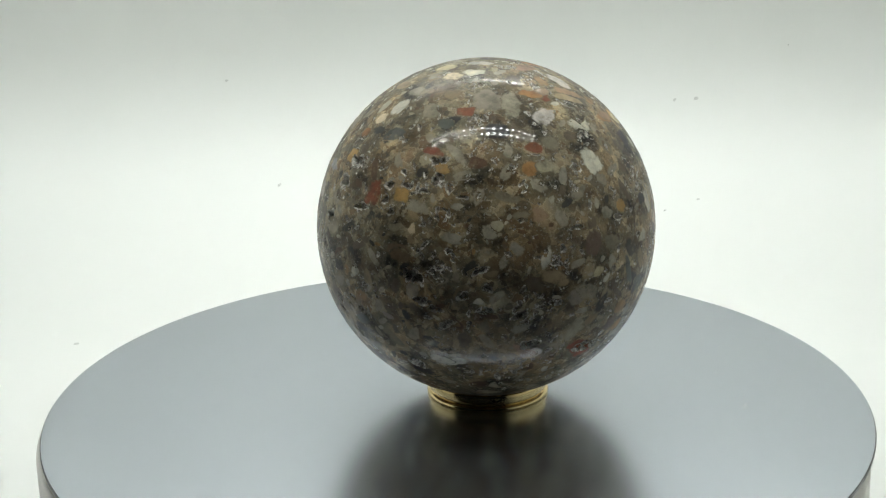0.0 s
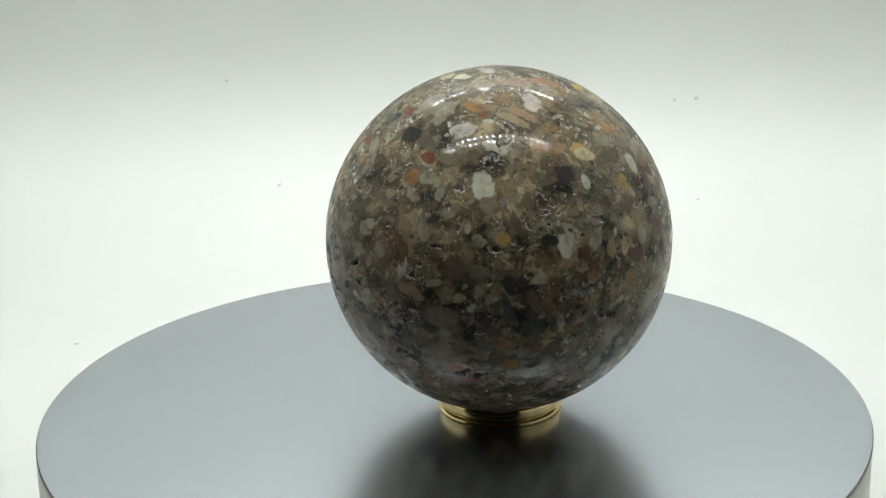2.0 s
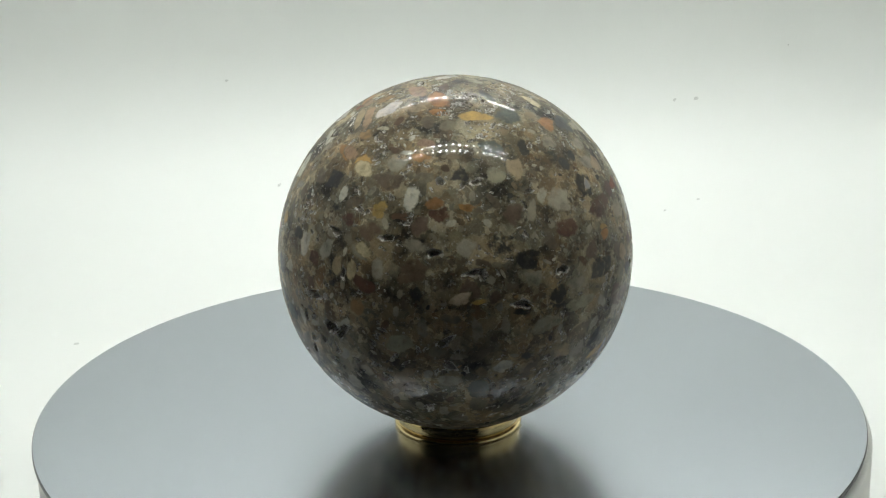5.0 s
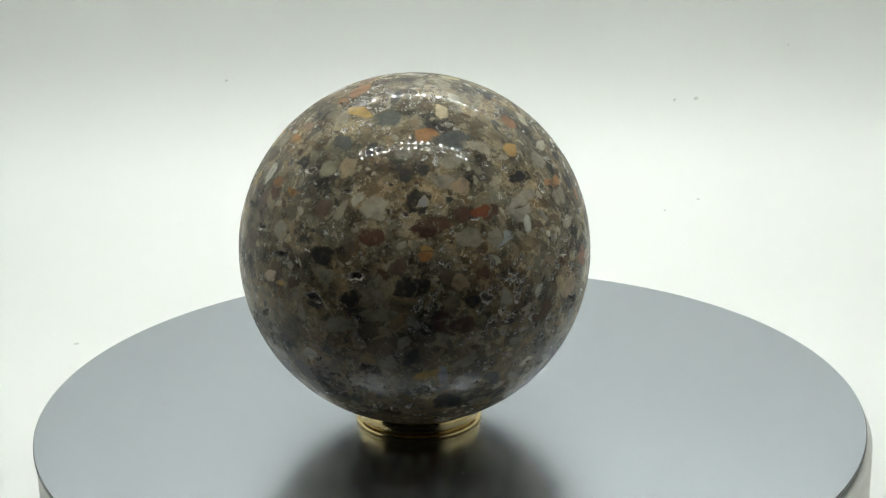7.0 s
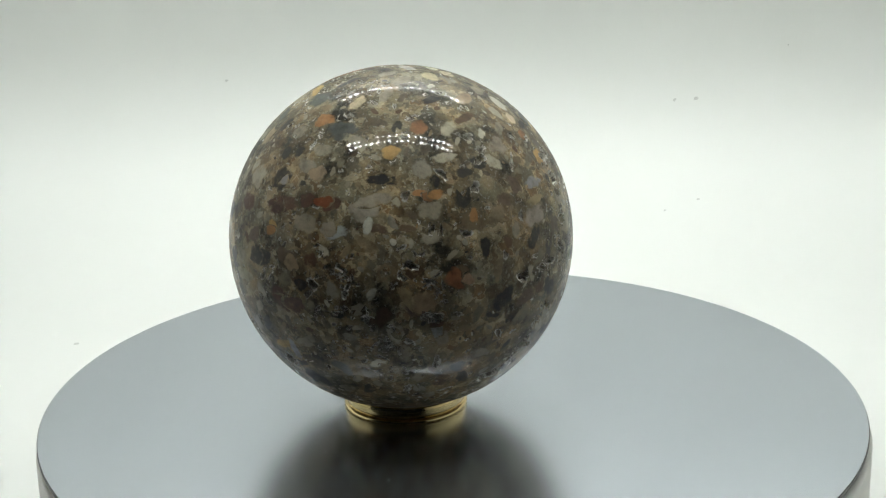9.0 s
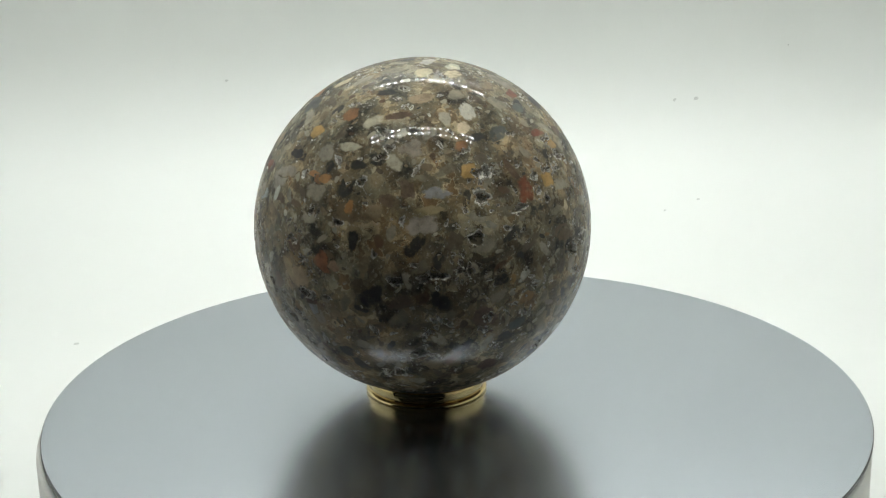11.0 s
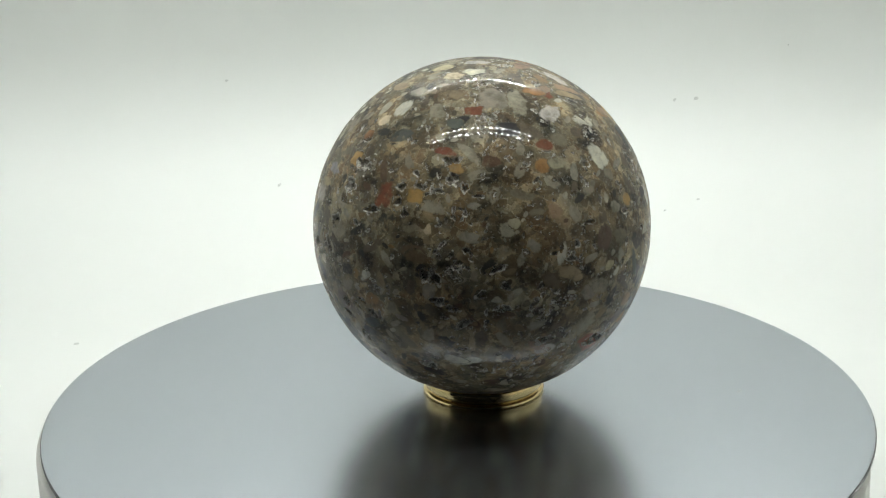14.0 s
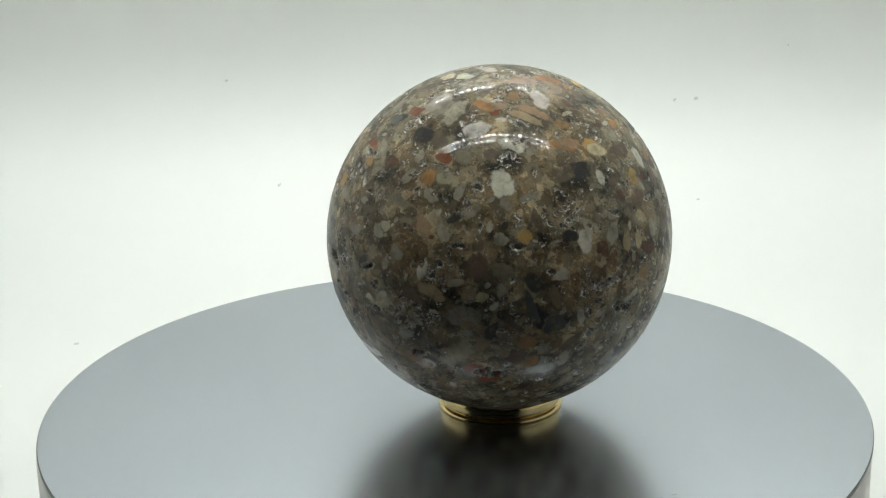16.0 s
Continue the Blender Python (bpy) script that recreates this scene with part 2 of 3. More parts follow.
def build_sweep():
    bm = bmesh.new()
    rows = []
    prof = sweep_profile()
    for k, (y, z) in enumerate(prof):
        a, b = prof[max(k - 1, 0)], prof[min(k + 1, len(prof) - 1)]
        d = Vector((b[0] - a[0], b[1] - a[1])).normalized()
        off = Vector((d.y, -d.x)) * 0.0012
        rows.append([bm.verts.new((x, y + o[0], z + o[1])) for o in ((0, 0), off) for x in (BOX_W + 0.002, BOX_E - 0.002)])
    for a, b in zip(rows, rows[1:]):
        bm.faces.new((a[0], a[1], b[1], b[0]))
        bm.faces.new((a[2], b[2], b[3], a[3]))
        bm.faces.new((a[0], b[0], b[2], a[2]))
        bm.faces.new((a[1], a[3], b[3], b[1]))
    bm.faces.new((rows[0][0], rows[0][2], rows[0][3], rows[0][1]))
    bm.faces.new((rows[-1][0], rows[-1][1], rows[-1][3], rows[-1][2]))
    bmesh.ops.recalc_face_normals(bm, faces=bm.faces)
    ob = smooth(part("backdrop", bm, M_SWEEP), 50)
    ob.location = (0, 0, FLOOR_Z)
    return tagged(ob, "seamless white backdrop sheet curving up behind the turntable", "backdrop", kind="structure")


build_sweep()
W_T = 0.006
for nm, bx in (("wall_west", (BOX_W - W_T, BOX_W)), ("wall_east", (BOX_E, BOX_E + W_T))):
    tagged(part(nm, slab(bx[0], bx[1], BOX_FRONT, BOX_BACK + 0.006, FLOOR_Z - 0.008, BOX_TOP, 0.001), M_SIDE),
           "pale grey side panel of the photo box", "wall", kind="structure")
# unseen white panel added outside the opening to brighten the sphere's right side
bouncer = part("bounce_panel", slab(0.0, 0.004, -0.24, 0.0, FLOOR_Z - 0.004, BOX_TOP - 0.01, 0.001), M_SWEEP)
bouncer.matrix_world = pose(BOX_E + 0.001, BOX_FRONT - 0.002, 0, 0, 0, 8)
tagged(bouncer, "unseen white panel added to bounce light onto the right of the sphere", "door", kind="structure")
tagged(part("wall_north", slab(BOX_W, BOX_E, BOX_BACK + 0.003, BOX_BACK + 0.009, FLOOR_Z - 0.008, BOX_TOP, 0.001), M_PANEL),
       "silver-lined back panel of the photo box", "wall", kind="structure")
tagged(part("floor", slab(BOX_W, BOX_E, BOX_FRONT, BOX_BACK + 0.002, FLOOR_Z - 0.008, FLOOR_Z - 0.0014, 0.001), M_PANEL),
       "silver-lined floor panel of the photo box", "floor", kind="structure")
tagged(part("ceiling", slab(BOX_W - W_T, BOX_E + W_T, BOX_FRONT, BOX_BACK + 0.009, BOX_TOP + 0.0005, BOX_TOP + 0.006, 0.001), M_TOP),
       "dark grey top panel of the photo box", "ceiling", kind="structure")


def led_strip(y, glow):
    """A board under the top panel with two rows of small glowing chips."""
    root = new("led_strip")
    root.location = (0, y, LED_Z)
    tagged(root, "slim LED light bar with two rows of bright white chips", "light bar", group="light bars of the photo box")
    part("board", slab(-0.170, 0.170, -0.0165, 0.0165, 0.0, BOX_TOP - LED_Z, 0.0015), M_BOARD, root)
    # dark lips, unseen, added to cut the slanting light that reaches the backdrop
    for y0, y1 in ((-0.0182, -0.0167), (0.0167, 0.0182)):
        part("light_baffle", slab(-0.170, 0.170, y0, y1, -0.014, BOX_TOP - LED_Z, 0.0003), M_TOP, root, "unseen dark lip added to hold the light off the backdrop")
    chip = slab(-0.0032, 0.0032, -0.0032, 0.0032, -0.0016, -0.0001, 0.0004)
    first = None
    for row in (-0.011, 0.011):
        for k in range(19):
            if first is None:
                first = part("led_chip", chip, glow, root, "glowing white LED chip")
                ob = first
            else:
                ob = new("led_chip", first.data)
                ob.parent = root
            ob.location = ((k - 9) * 0.0175, row, 0)
    return root


led_strip(-0.053, M_LED_FRONT)
led_strip(0.225, M_LED_BACK)


# ---------------------------------------------------------------- the turntable
def build_turntable():
    root = new("turntable")
    root.location = (0, 0, FLOOR_Z)
    tagged(root, "round motorised turntable with white body and satin grey metal top", "turntable")
    h = -FLOOR_Z
    body = lathe([(0, 0.002), (0.094, 0.002), (0.095, 0.0), (0.0985, 0.0), (0.1002, 0.0018), (0.1003, h - 0.0030), (0.0998, h - 0.0023),
                  (0.0990, h - 0.0021), (0, h - 0.0021)], 256)
    smooth(part("body", body, M_BODY, root, "white plastic drum"), 50)
    ring = lathe([(0.0, h - 0.0020), (0.0978, h - 0.0020), (0.0978, h - 0.0012), (0.0, h - 0.0012)], 192)
    smooth(part("bearing_gap", ring, M_DARK, root, "dark gap under the plate"), 40)
    plate = lathe([(0, -0.0012), (PLATE_R - 0.0003, -0.0012), (PLATE_R, -0.0010), (PLATE_R, -0.00022), (PLATE_R - 0.0002, 0.0), (0, 0.0)], 320)
    for v in plate.verts:
        v.co.x += PLATE_SHIFT[0]
        v.co.y += PLATE_SHIFT[1]
    top = part("plate", plate, M_PLATE, root, "satin grey metal turning plate")
    top.data.materials.append(M_EDGE)
    for f in top.data.polygons:
        if abs(f.normal.z) < 0.9:
            f.material_index = 1
    smooth(top, 30)
    top.location = (0, 0, h)
    return root, top


TURNTABLE, PLATE = build_turntable()


def plate_speck(lon, r, size, long=1.0):
    """A crumb of pale dust on the plate, given by its turn and distance from the axis."""
    bm = bmesh.new()
    bmesh.ops.create_icosphere(bm, subdivisions=1, radius=size)
    rnd = random.Random(int(lon * 10 + r * 1e5))
    for v in bm.verts:
        v.co.x *= long
        v.co.z = v.co.z * 0.25 + size * 0.2
        v.co *= rnd.uniform(0.7, 1.2)
    ob = part("dust_speck", bm, M_DUST, PLATE)
    ob.location = (r * math.cos(radians(lon)), r * math.sin(radians(lon)), 0.0)
    ob.rotation_euler = (0, 0, rnd.uniform(0, 3))
    return ob


plate_speck(13.2, 0.0688, 0.00028, 1)
plate_speck(-4.4, 0.0710, 0.00028, 3.5)
plate_speck(89.1, 0.0404, 0.00024, 1)
plate_speck(117.5, 0.0456, 0.00024, 1)
plate_speck(-127.8, 0.0356, 0.00021, 1)

# ---------------------------------------------------------------- the ring stand
def build_ring():
    prof = [(0.0118, 0.0), (0.0146, 0.0), (0.0150, 0.0002), (0.0151, 0.0006), (0.0149, 0.0010), (0.0145, 0.00115), (0.0143, 0.0013), (0.0144, 0.0015),
            (0.0146, 0.0021), (0.0147, 0.0030), (0.0147, 0.0036), (0.0145, 0.0040), (0.0140, 0.0041), (0.0134, 0.0039), (0.0128, 0.0036),
            (0.0122, 0.0032), (0.0118, 0.0026)]
    ob = smooth(part("ring_stand", lathe(prof, 160, close=True), M_BRASS), 50)
    return tagged(ob, "small polished brass ring holding up the stone sphere", "display stand")


RING = build_ring()

# ---------------------------------------------------------------- the stone sphere
TINTS = {"rust": (0.225, 0.066, 0.032), "orange": (0.44, 0.225, 0.09), "ochre": (0.56, 0.36, 0.13), "white": (0.66, 0.63, 0.54),
         "pale_grey": (0.365, 0.33, 0.25), "charcoal": (0.026, 0.027, 0.029), "brown": (0.16, 0.115, 0.08), "maroon": (0.105, 0.055, 0.04),
         "tan": (0.44, 0.34, 0.215), "slate": (0.10, 0.112, 0.10), "smoky": (0.05, 0.05, 0.048), "clay": (0.30, 0.145, 0.07), "cream": (0.68, 0.57, 0.37), "pink": (0.40, 0.265, 0.18),
         "blue_grey": (0.34, 0.35, 0.325)}
WORDS = {"rust": "rust-red pebble", "orange": "orange pebble", "ochre": "ochre-yellow pebble", "white": "milky white quartz pebble",
         "pale_grey": "pale grey pebble", "charcoal": "charcoal-dark pebble", "brown": "dull brown pebble", "maroon": "dark maroon pebble",
         "tan": "tan streaked pebble", "slate": "slate-grey pebble", "smoky": "smoky dark mottled patch", "clay": "clay-brown pebble", "cream": "cream pebble", "pink": "pinkish pebble", "blue_grey": "blue-grey pebble"}
HOLLOWS = []
TAKEN = []
rng = random.Random(11)


def axes_at(lon, lat, turn):
    """The outward normal and two tangents, the first turned from east towards north."""
    a, b = radians(lon), radians(lat)
    n = Vector((math.cos(a) * math.cos(b), math.sin(a) * math.cos(b), math.sin(b)))
    e = Vector((-math.sin(a), math.cos(a), 0))
    u = n.cross(e)
    c, s = math.cos(radians(turn)), math.sin(radians(turn))
    return n, e * c + u * s, u * c - e * s


def hollow(lon, lat, a, b, turn, depth=1.0):
    """Notes a pit in the surface: half sizes in millimetres."""
    HOLLOWS.append((*axes_at(lon, lat, turn), a * 0.001, b * 0.001, depth, *(rng.uniform(0, 6.3) for _ in range(3))))


SHARES = (0.2, 0.4, 0.58, 0.74, 0.87, 0.96, 1.0)


def cap_points(lon, lat, a, b, turn, rnd, segs, lift, shares=SHARES, corners=0):
    """An irregular, partly angular outline laid on the sphere, in rings from its middle to its rim."""
    n, u, v = axes_at(lon, lat, turn)
    power = rnd.uniform(1.7, 2.8)
    ph1, ph2, ph3 = (rnd.uniform(0, 6.28) for _ in range(3))
    w2, w3, w5 = rnd.uniform(0, 0.12), rnd.uniform(0, 0.14), rnd.uniform(0, 0.07)
    rim = []
    for k in range(segs):
        th = 2 * math.pi * (k + 0.25) / segs
        c, s = math.cos(th), math.sin(th)
        rad = (abs(c) ** power + abs(s) ** power) ** (-1 / power)
        if corners:
            step = 2 * math.pi / corners
            lean = math.pi / 2 if corners == 3 else math.pi / 4
            rad = 1.12 * math.cos(step / 2) / math.cos((th + radians(turn) - lean) % step - step / 2)
            rad = min(rad, 1.38 if corners == 3 else 1.3)
        rad *= 1 + (0.25 if corners else 1) * w2 * math.cos(2 * th + ph1) + w3 * math.cos(3 * th + ph2) + w5 * math.cos(5 * th + ph3) + rnd.uniform(-0.06, 0.06)
        rim.append((u * (c * a) + v * (s * b)) * (rad * 0.001 / BALL_R))
    out = [[n * (BALL_R + lift)]]
    for share in shares:
        rise = lift if share < 1 else -0.00005
        out.append([(n + d * share).normalized() * (BALL_R + rise) for d in rim])
    return out


def cap_rims(segs, shares):
    return [0.0] + [s for s in shares for _ in range(segs)]


def cap_faces(rings, base, segs):
    idx, at = [], base
    for r in rings:
        idx.append(list(range(at, at + len(r))))
        at += len(r)
    faces = [(idx[0][0], idx[1][k], idx[1][(k + 1) % segs]) for k in range(segs)]
    for a, b in zip(idx[1:], idx[2:]):
        faces += [(a[k], b[k], b[(k + 1) % segs], a[(k + 1) % segs]) for k in range(segs)]
    return faces


def cap_mesh(name, verts, faces, material, rims):
    me = bpy.data.meshes.new(name)
    me.from_pydata(verts, [], faces)
    me.materials.append(material)
    for f in me.polygons:
        f.use_smooth = True
    at = me.attributes.new("rim", "FLOAT", "POINT")
    at.data.foreach_set("value", np.array(rims, dtype=np.float32))
    me.normals_split_custom_set_from_vertices([Vector(v).normalized() for v in verts])
    return me


def pit_depth(co, pits):
    """How deep the pits cut below the round surface, for rows of unit directions."""
    deep, crust = np.zeros(len(co)), np.zeros(len(co))
    order = np.argsort(co[:, 2])
    zs = co[order, 2]
    for n, u, v, a, b, depth, s1, s2, s3 in pits:
        reach = max(a, b) * 1.6 / BALL_R
        lo, hi = np.searchsorted(zs, (n.z - reach, n.z + reach))
        if hi <= lo:
            continue
        ids = order[lo:hi]
        p = co[ids]
        near = p @ np.array(n) > 1 - reach * reach / 2
        ids, p = ids[near], p[near]
        x, y = p @ np.array(u) * BALL_R / a, p @ np.array(v) * BALL_R / b
        r = np.sqrt(x * x + y * y)
        th = np.arctan2(y, x)
        r = r / (1 + 0.14 * np.cos(2 * th + s1) + 0.15 * np.cos(3 * th + s2) + 0.10 * np.cos(5 * th + s3) + 0.06 * np.cos(9 * th + s1 + s2))
        shape = np.clip((1.06 - r) / 0.24, 0, 1)
        shape = shape * shape * (3 - 2 * shape)
        deep[ids] = np.maximum(deep[ids], shape * depth * min(0.0019, 0.00015 + 1.0 * min(a, b)))
        crust[ids] = np.maximum(crust[ids], np.clip(1 - np.abs(r - 1.02) / 0.36, 0, 1))
    return deep, crust


def eroded(points, pits):
    """Pebble points that lie in a pit sink under its floor, so that the pit stays open."""
    co = np.array([tuple(p) for p in points])
    size = np.linalg.norm(co, axis=1)
    unit = co / size[:, None]
    deep, _ = pit_depth(unit, pits)
    size = np.where(deep > 0.00004, BALL_R - deep * 1.0 - 0.00025, size)
    return [tuple(v) for v in unit * size[:, None]]


SPHERE = new("stone_sphere", bpy.data.meshes.new("stone_sphere"))
tagged(SPHERE, "polished pebble conglomerate stone sphere resting on a brass ring", "stone sphere")
LAYER = [0]


def inclusion(tint, lon, lat, a, b, turn, corners=0):
    """A pebble cut flush with the polished surface: half sizes in millimetres."""
    LAYER[0] += 1
    rnd = random.Random(LAYER[0] * 7 + 3)
    lift = 0.00003 + 0.00000022 * LAYER[0]
    rings = cap_points(lon, lat, a * 1.13, b * 1.13, turn, rnd, 24, lift, SHARES, corners)
    verts = eroded([p for r in rings for p in r], LARGE)
    ob = new("pebble", cap_mesh("pebble", verts, cap_faces(rings, 0, 24), M_PEBBLE, cap_rims(24, SHARES)))
    ob.parent = SPHERE
    t = TINTS[tint]
    k = rnd.uniform(0.86, 1.14)
    ob.color = (t[0] * k, t[1] * k * rnd.uniform(0.95, 1.05), t[2] * k * rnd.uniform(0.92, 1.08), 0.47 if tint == "smoky" else 0.75)
    tagged(ob, WORDS[tint])
    TAKEN.append((rings[0][0].normalized(), max(a, b) * 0.55 + min(a, b) * 0.45))


hollow(-155.0, 11.9, 1.90, 1.30, 1)
hollow(-151.3, 24.7, 1.74, 1.30, 179)
hollow(41.2, 11.7, 1.90, 0.71, 11)
hollow(-119.2, 28.3, 0.87, 0.64, 179)
hollow(-113.3, 27.6, 1.00, 0.51, 178)
hollow(150.6, 18.3, 1.09, 0.50, 84)
hollow(-127.6, 27.7, 1.14, 0.76, 0)
hollow(-93.2, 3.5, 1.63, 0.63, 26)
hollow(-103.2, 9.4, 0.64, 0.62, 35)
hollow(-148.0, 32.5, 1.25, 1.17, 2)
hollow(-157.6, 2.0, 1.05, 0.76, 86)
hollow(-104.1, 28.9, 1.03, 0.77, 78)
hollow(28.6, 17.7, 1.26, 0.82, 5)
hollow(-138.3, 19.1, 1.88, 0.75, 5)
hollow(159.0, 16.6, 1.18, 0.61, 10)
hollow(-108.1, 37.5, 0.82, 0.63, 78)
hollow(119.3, -5.4, 0.61, 0.54, 173)
hollow(-32.0, 6.0, 0.91, 0.49, 8)
hollow(-168.1, 1.4, 1.90, 0.95, 165)
hollow(108.9, 1.0, 1.27, 1.00, 99)
hollow(69.4, 9.2, 1.32, 0.84, 9)
hollow(-124.6, 19.5, 0.70, 0.63, 1)
hollow(-112.5, -7.5, 1.52, 0.99, 175)
hollow(-13.4, -0.3, 1.90, 0.93, 12)
hollow(-55.5, 32.9, 1.08, 0.87, 170)
hollow(30.0, 39.2, 0.93, 0.73, 114)
hollow(-111.2, 37.4, 1.01, 0.80, 171)
hollow(-7.1, -9.3, 1.57, 1.30, 169)
hollow(-60.7, 14.4, 1.42, 0.49, 8)
hollow(-130.3, 43.6, 0.59, 0.50, 115)
hollow(83.6, 45.6, 0.61, 0.42, 177)
hollow(63.1, 34.2, 0.96, 0.38, 5)
hollow(-127.9, 43.0, 0.62, 0.51, 47)
hollow(-138.1, -9.3, 1.03, 0.81, 33)
hollow(-91.0, -2.3, 0.94, 0.76, 143)
hollow(-104.6, -15.4, 1.90, 0.85, 28)
hollow(-152.5, -19.4, 1.19, 0.80, 146)
hollow(-91.5, 53.7, 0.88, 0.82, 175)
hollow(72.5, 48.7, 0.63, 0.48, 49)
hollow(-154.3, 40.2, 0.81, 0.54, 171)
hollow(-90.5, -9.8, 0.97, 0.67, 150)
hollow(174.1, 42.0, 1.09, 0.78, 162)
hollow(33.0, -18.1, 1.51, 0.79, 129)
hollow(-113.7, 0.4, 1.79, 1.30, 104)
hollow(148.3, -8.9, 1.46, 0.91, 154)
hollow(55.4, 1.0, 1.90, 0.81, 178)
hollow(107.5, 57.7, 0.95, 0.76, 169)
hollow(-76.9, -24.0, 1.90, 1.13, 21)
hollow(178.7, -0.5, 1.90, 0.89, 163)
hollow(170.2, 47.5, 1.49, 0.94, 143)
hollow(-137.5, 59.7, 0.91, 0.71, 161)
hollow(70.7, -21.2, 1.38, 0.90, 6)
hollow(-32.2, 64.1, 0.59, 0.49, 93)
hollow(-81.3, 35.4, 0.81, 0.50, 172)
hollow(-30.1, -25.7, 1.20, 0.82, 34)
hollow(-173.9, -27.0, 1.90, 1.30, 37)
hollow(-69.2, 4.3, 1.10, 0.52, 163)
hollow(-107.9, -9.8, 1.35, 0.74, 163)
hollow(-54.5, -29.4, 1.90, 1.08, 25)
hollow(147.6, 18.8, 1.06, 0.64, 51)
hollow(-80.8, -11.8, 1.90, 0.67, 22)
hollow(-151.1, 32.3, 1.70, 0.90, 155)
hollow(-2.9, -10.2, 1.90, 1.04, 37)
hollow(145.3, -8.5, 1.75, 0.86, 149)
hollow(-120.0, -35.7, 1.90, 1.30, 166)
hollow(-47.7, 80.8, 1.42, 0.76, 110)
hollow(172.7, -39.4, 1.90, 1.30, 46)
hollow(176.4, -38.6, 1.90, 1.30, 147)
hollow(31.8, -9.6, 1.90, 0.72, 43)
hollow(89.6, -31.4, 1.90, 1.30, 13)
hollow(28.3, 65.0, 1.30, 0.90, 10)
hollow(13.6, 21.3, 1.30, 0.72, 0)
hollow(171.4, 38.7, 1.60, 0.80, 30)
hollow(165.4, 30.3, 1.10, 0.90, 40)
hollow(-116.5, 0.8, 1.40, 1.20, 60)
hollow(-172.0, 0.4, 1.50, 0.79, 10)
hollow(-151.0, -15.0, 1.25, 1.00, 30)
hollow(-49.9, -30.7, 1.90, 1.10, 20)
LARGE = list(HOLLOWS)

# small pits, in loose clusters
scatter = random.Random(21)
seeds = [Vector((scatter.gauss(0, 1), scatter.gauss(0, 1), scatter.gauss(0, 1))).normalized() for _ in range(170)]
for k in range(2700):
    near = Vector((scatter.gauss(0, 1), scatter.gauss(0, 1), scatter.gauss(0, 1)))
    spot = (scatter.choice(seeds) + near * 0.055).normalized() if k % 4 else near.normalized()
    s = 0.15 + (0.75 if k % 8 == 0 else 0.40) * scatter.random() ** 2.2
    hollow(math.degrees(math.atan2(spot.y, spot.x)), math.degrees(math.asin(spot.z)), s * scatter.uniform(1, 2.2), s * scatter.uniform(0.6, 1),
           scatter.uniform(0, 180), 0.75)

inclusion("pale_grey", -89.6, 61.3, 3.81, 3.44, 179)
inclusion("rust", -54.5, -30.1, 4.55, 2.58, 135)
inclusion("charcoal", 98.6, -38.7, 3.69, 2.93, 124)
inclusion("smoky", 51.1, 19.5, 3.80, 2.79, 5)
inclusion("pale_grey", -33.7, -27.2, 3.25, 3.07, 69)
inclusion("pale_grey", -74.7, 58.9, 4.21, 2.31, 83)
inclusion("pink", -25.0, 58.5, 4.20, 1.40, 137)
inclusion("rust", -133.7, 24.1, 3.55, 2.60, 79, 4)
inclusion("slate", 108.9, 51.3, 3.76, 2.43, 179)
inclusion("smoky", -137.8, 39.2, 3.85, 2.35, 178)
inclusion("tan", -31.8, 56.8, 4.60, 1.15, 142)
inclusion("tan", 73.7, -16.5, 4.27, 2.09, 50)
inclusion("brown", -152.4, -14.7, 3.17, 2.78, 4)
inclusion("pale_grey", 77.3, -18.2, 3.69, 2.27, 124)
inclusion("charcoal", -34.1, -10.0, 4.13, 1.99, 131)
inclusion("brown", 76.6, -13.0, 3.15, 2.59, 52)
inclusion("pale_grey", 125.3, 25.3, 3.62, 2.20, 174)
inclusion("brown", 22.5, 12.1, 3.36, 2.38, 10)
inclusion("slate", 72.6, 61.4, 3.23, 2.45, 13)
inclusion("white", -46.6, 33.9, 3.20, 2.47, 106)
inclusion("pale_grey", -172.5, 17.2, 3.42, 2.26, 5)
inclusion("charcoal", -15.2, 35.7, 3.03, 2.55, 9, 4)
inclusion("brown", -55.1, 8.6, 3.18, 2.42, 90)
inclusion("pale_grey", 74.1, 29.8, 3.15, 2.44, 177)
inclusion("pale_grey", -60.9, -20.7, 3.12, 2.46, 41)
inclusion("smoky", -130.1, 16.1, 3.34, 2.27, 8)
inclusion("brown", 141.7, -3.9, 3.07, 2.45, 93)
inclusion("pale_grey", 63.1, -6.8, 3.74, 1.97, 16)
inclusion("brown", 162.2, 20.5, 2.76, 2.64, 37)
inclusion("pale_grey", 17.7, -11.0, 3.29, 2.17, 32)
inclusion("orange", 21.0, 72.4, 3.45, 2.07, 127)
inclusion("white", -16.4, 63.7, 3.21, 2.22, 68)
inclusion("white", -59.1, 52.2, 3.14, 2.26, 19)
inclusion("slate", 42.3, -28.3, 2.94, 2.41, 73)
inclusion("charcoal", 170.8, -6.2, 3.22, 2.18, 27)
inclusion("pink", -15.8, 75.8, 4.10, 1.71, 159)
inclusion("pale_grey", 147.7, 25.4, 2.84, 2.46, 0)
inclusion("pale_grey", 128.5, 28.5, 4.29, 1.62, 11)
inclusion("pale_grey", 76.5, -2.5, 4.41, 1.55, 5)
inclusion("maroon", 96.0, -5.0, 3.00, 2.24, 174)
inclusion("charcoal", 89.3, 31.9, 3.10, 2.60, 74)
inclusion("maroon", 95.1, 24.6, 3.44, 1.89, 6)
inclusion("maroon", 90.7, 23.4, 2.96, 2.14, 179)
inclusion("pale_grey", -60.6, -8.0, 3.12, 1.97, 23)
